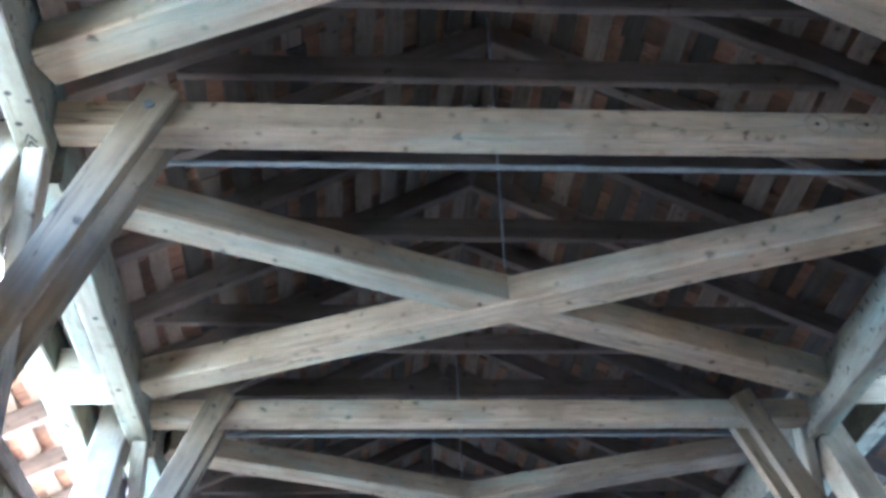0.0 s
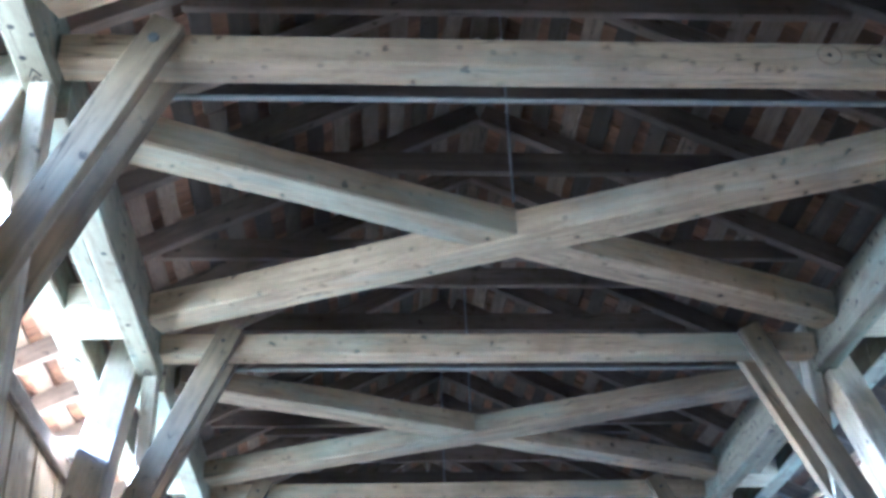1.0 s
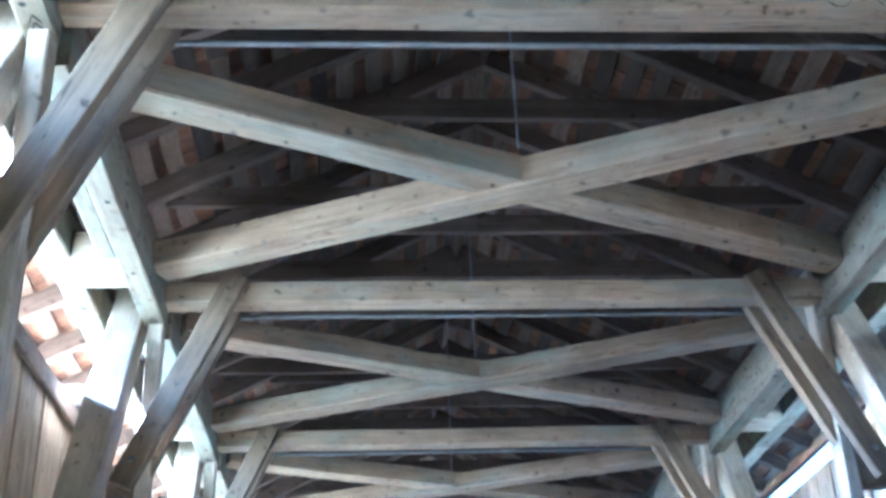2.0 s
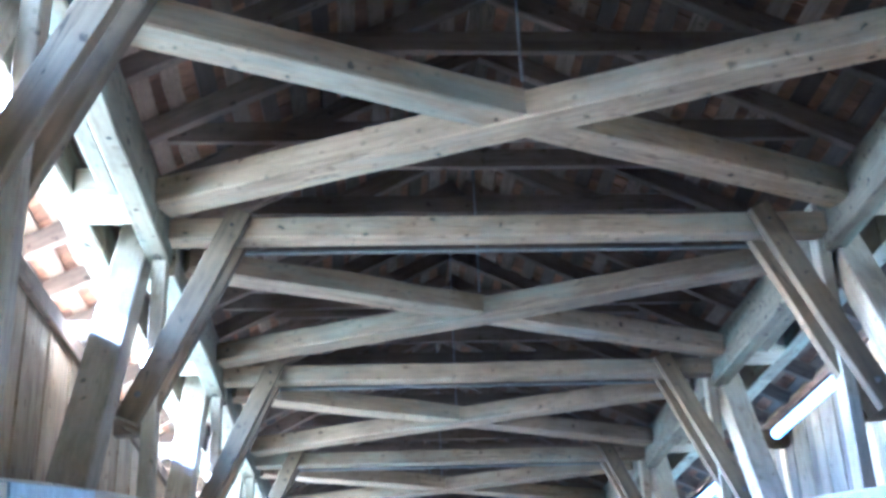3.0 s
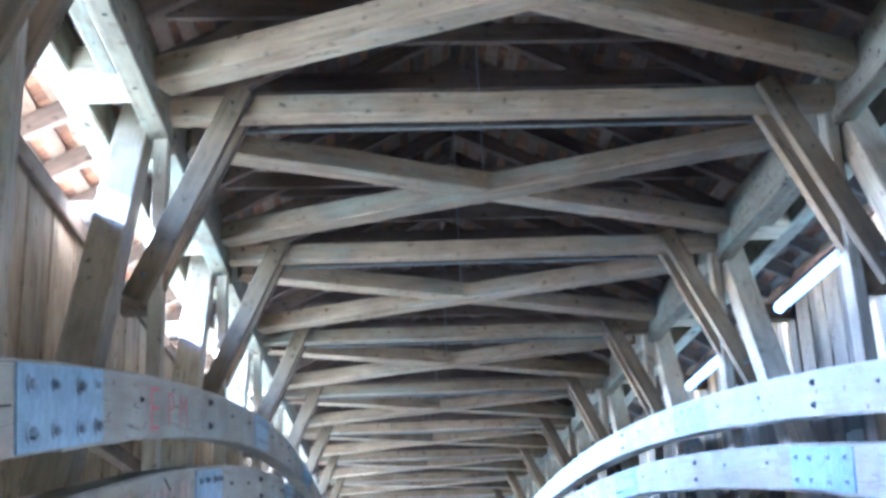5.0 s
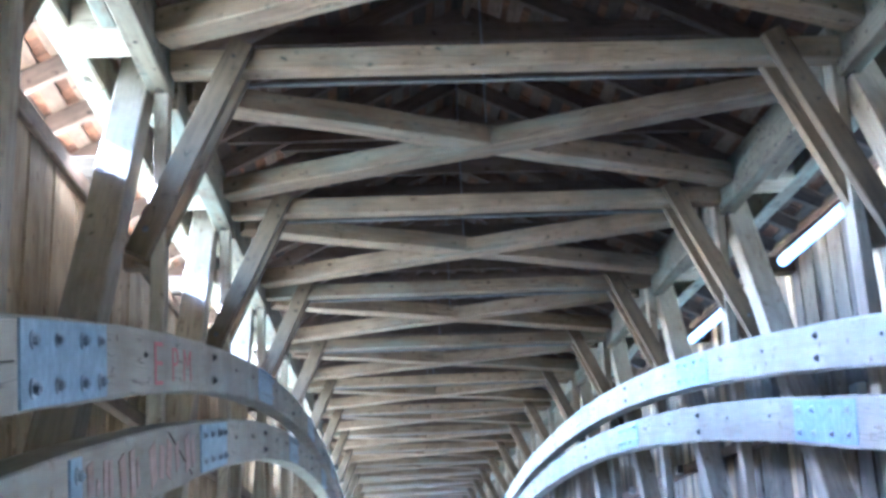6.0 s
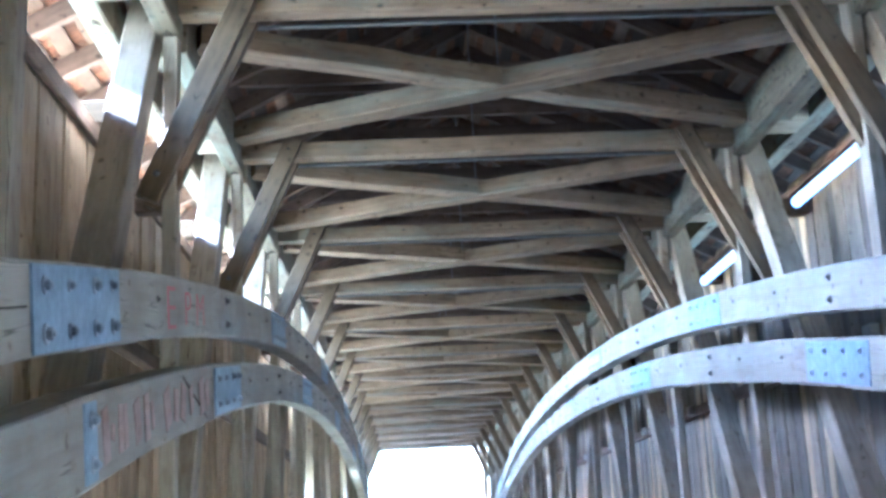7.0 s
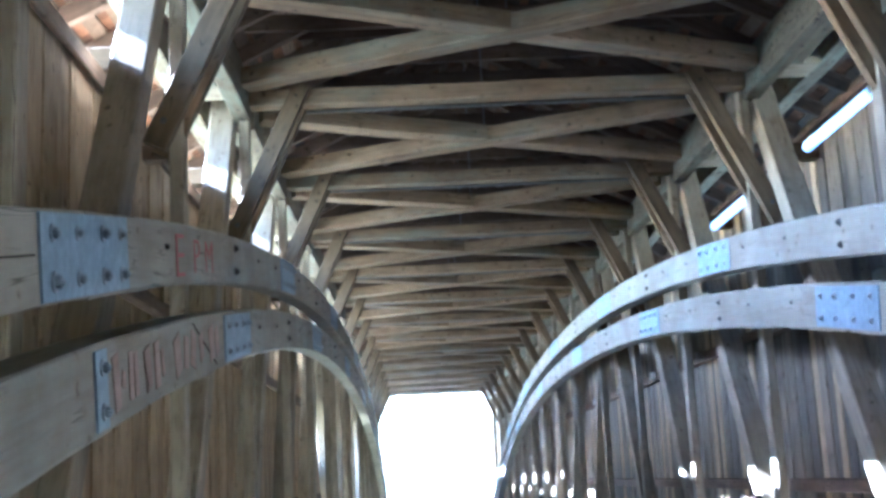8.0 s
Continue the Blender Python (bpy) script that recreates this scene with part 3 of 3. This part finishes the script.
# gable over the far portal; the unseen near end is boarded shut against light
for y, name in ((NEAR - 0.02, "wall_south"), (FAR + 0.02, "wall_north")):
    g = thing(name, "boarded gable over the open bridge portal" if y > 0 else "unseen boarded wall added to close the near end", "wall", kind="structure", at=(0, y, 5))
    ginv = g.matrix_basis.inverted()
    n = 26
    for j in range(n):
        x = XC - 3.4 + 6.8 * (j + 0.5) / n
        low = 5.11 if abs(x - XC) < 2.34 and y > 0 else -0.6
        timber("board", (x, y, low), (x, y, roof_z(x) + 0.15), 6.8 / n - 0.008, 0.028, BOARD, g, up=(0, 1, 0), chamfer=0.003, wobble=0.002)

# ---------------------------------------------------------------- tube lights
for y in (8.52, 8.52 + BAY):
    lt = thing("tube_light", "lit bluish fluorescent tube on a slim white batten", "lamp", "tube lights", at=(2.394, y, 4.15))
    rod("tube", (2.394, y - 0.655, 4.09), (2.394, y + 0.655, 4.09), 0.042, TUBE, lt)
    part("batten", box_bm(0.018, 0.040, -0.675, 0.675, -0.026, 0.004, 0.003), ENAMEL, lt)
    for d in (-0.665, 0.665):
        part("lamp_holder", box_bm(-0.016, 0.03, -0.008, 0.008, -0.062, -0.01, 0.003), ENAMEL, lt, m=Matrix.Translation((0.0, d, 0)))
    part("bracket", box_bm(0.018, 0.034, -1.07, -0.665, -0.02, 0.0, 0.003), CONDUIT, lt)

# ---------------------------------------------------------------- deck
floor = thing("floor", "weathered bridge deck of cross planks", "floor", kind="structure", at=(0, NEAR, 0))
deck = []
for j in range(4):
    me = bpy.data.meshes.new("plank")
    bm = timber_bm(4.1, 0.246, 0.06, 700 + j, 0.005, 0.003, 1.4)
    bm.to_mesh(me)
    bm.free()
    me.materials.append(DECK)
    deck.append(me)
n = int((FAR - NEAR) / 0.25)
for j in range(n):
    ob = new("plank", deck[j % 4])
    ob.parent = floor
    ob.matrix_basis = along((-2.05, 0.125 + 0.25 * j, -0.03), (2.05, 0.125 + 0.25 * j, -0.03))
for x in (-1.6, -0.55, 0.55, 1.6):
    timber("joist", (x, NEAR, -0.2), (x, FAR, -0.2), 0.15, 0.26, RAIL, floor)
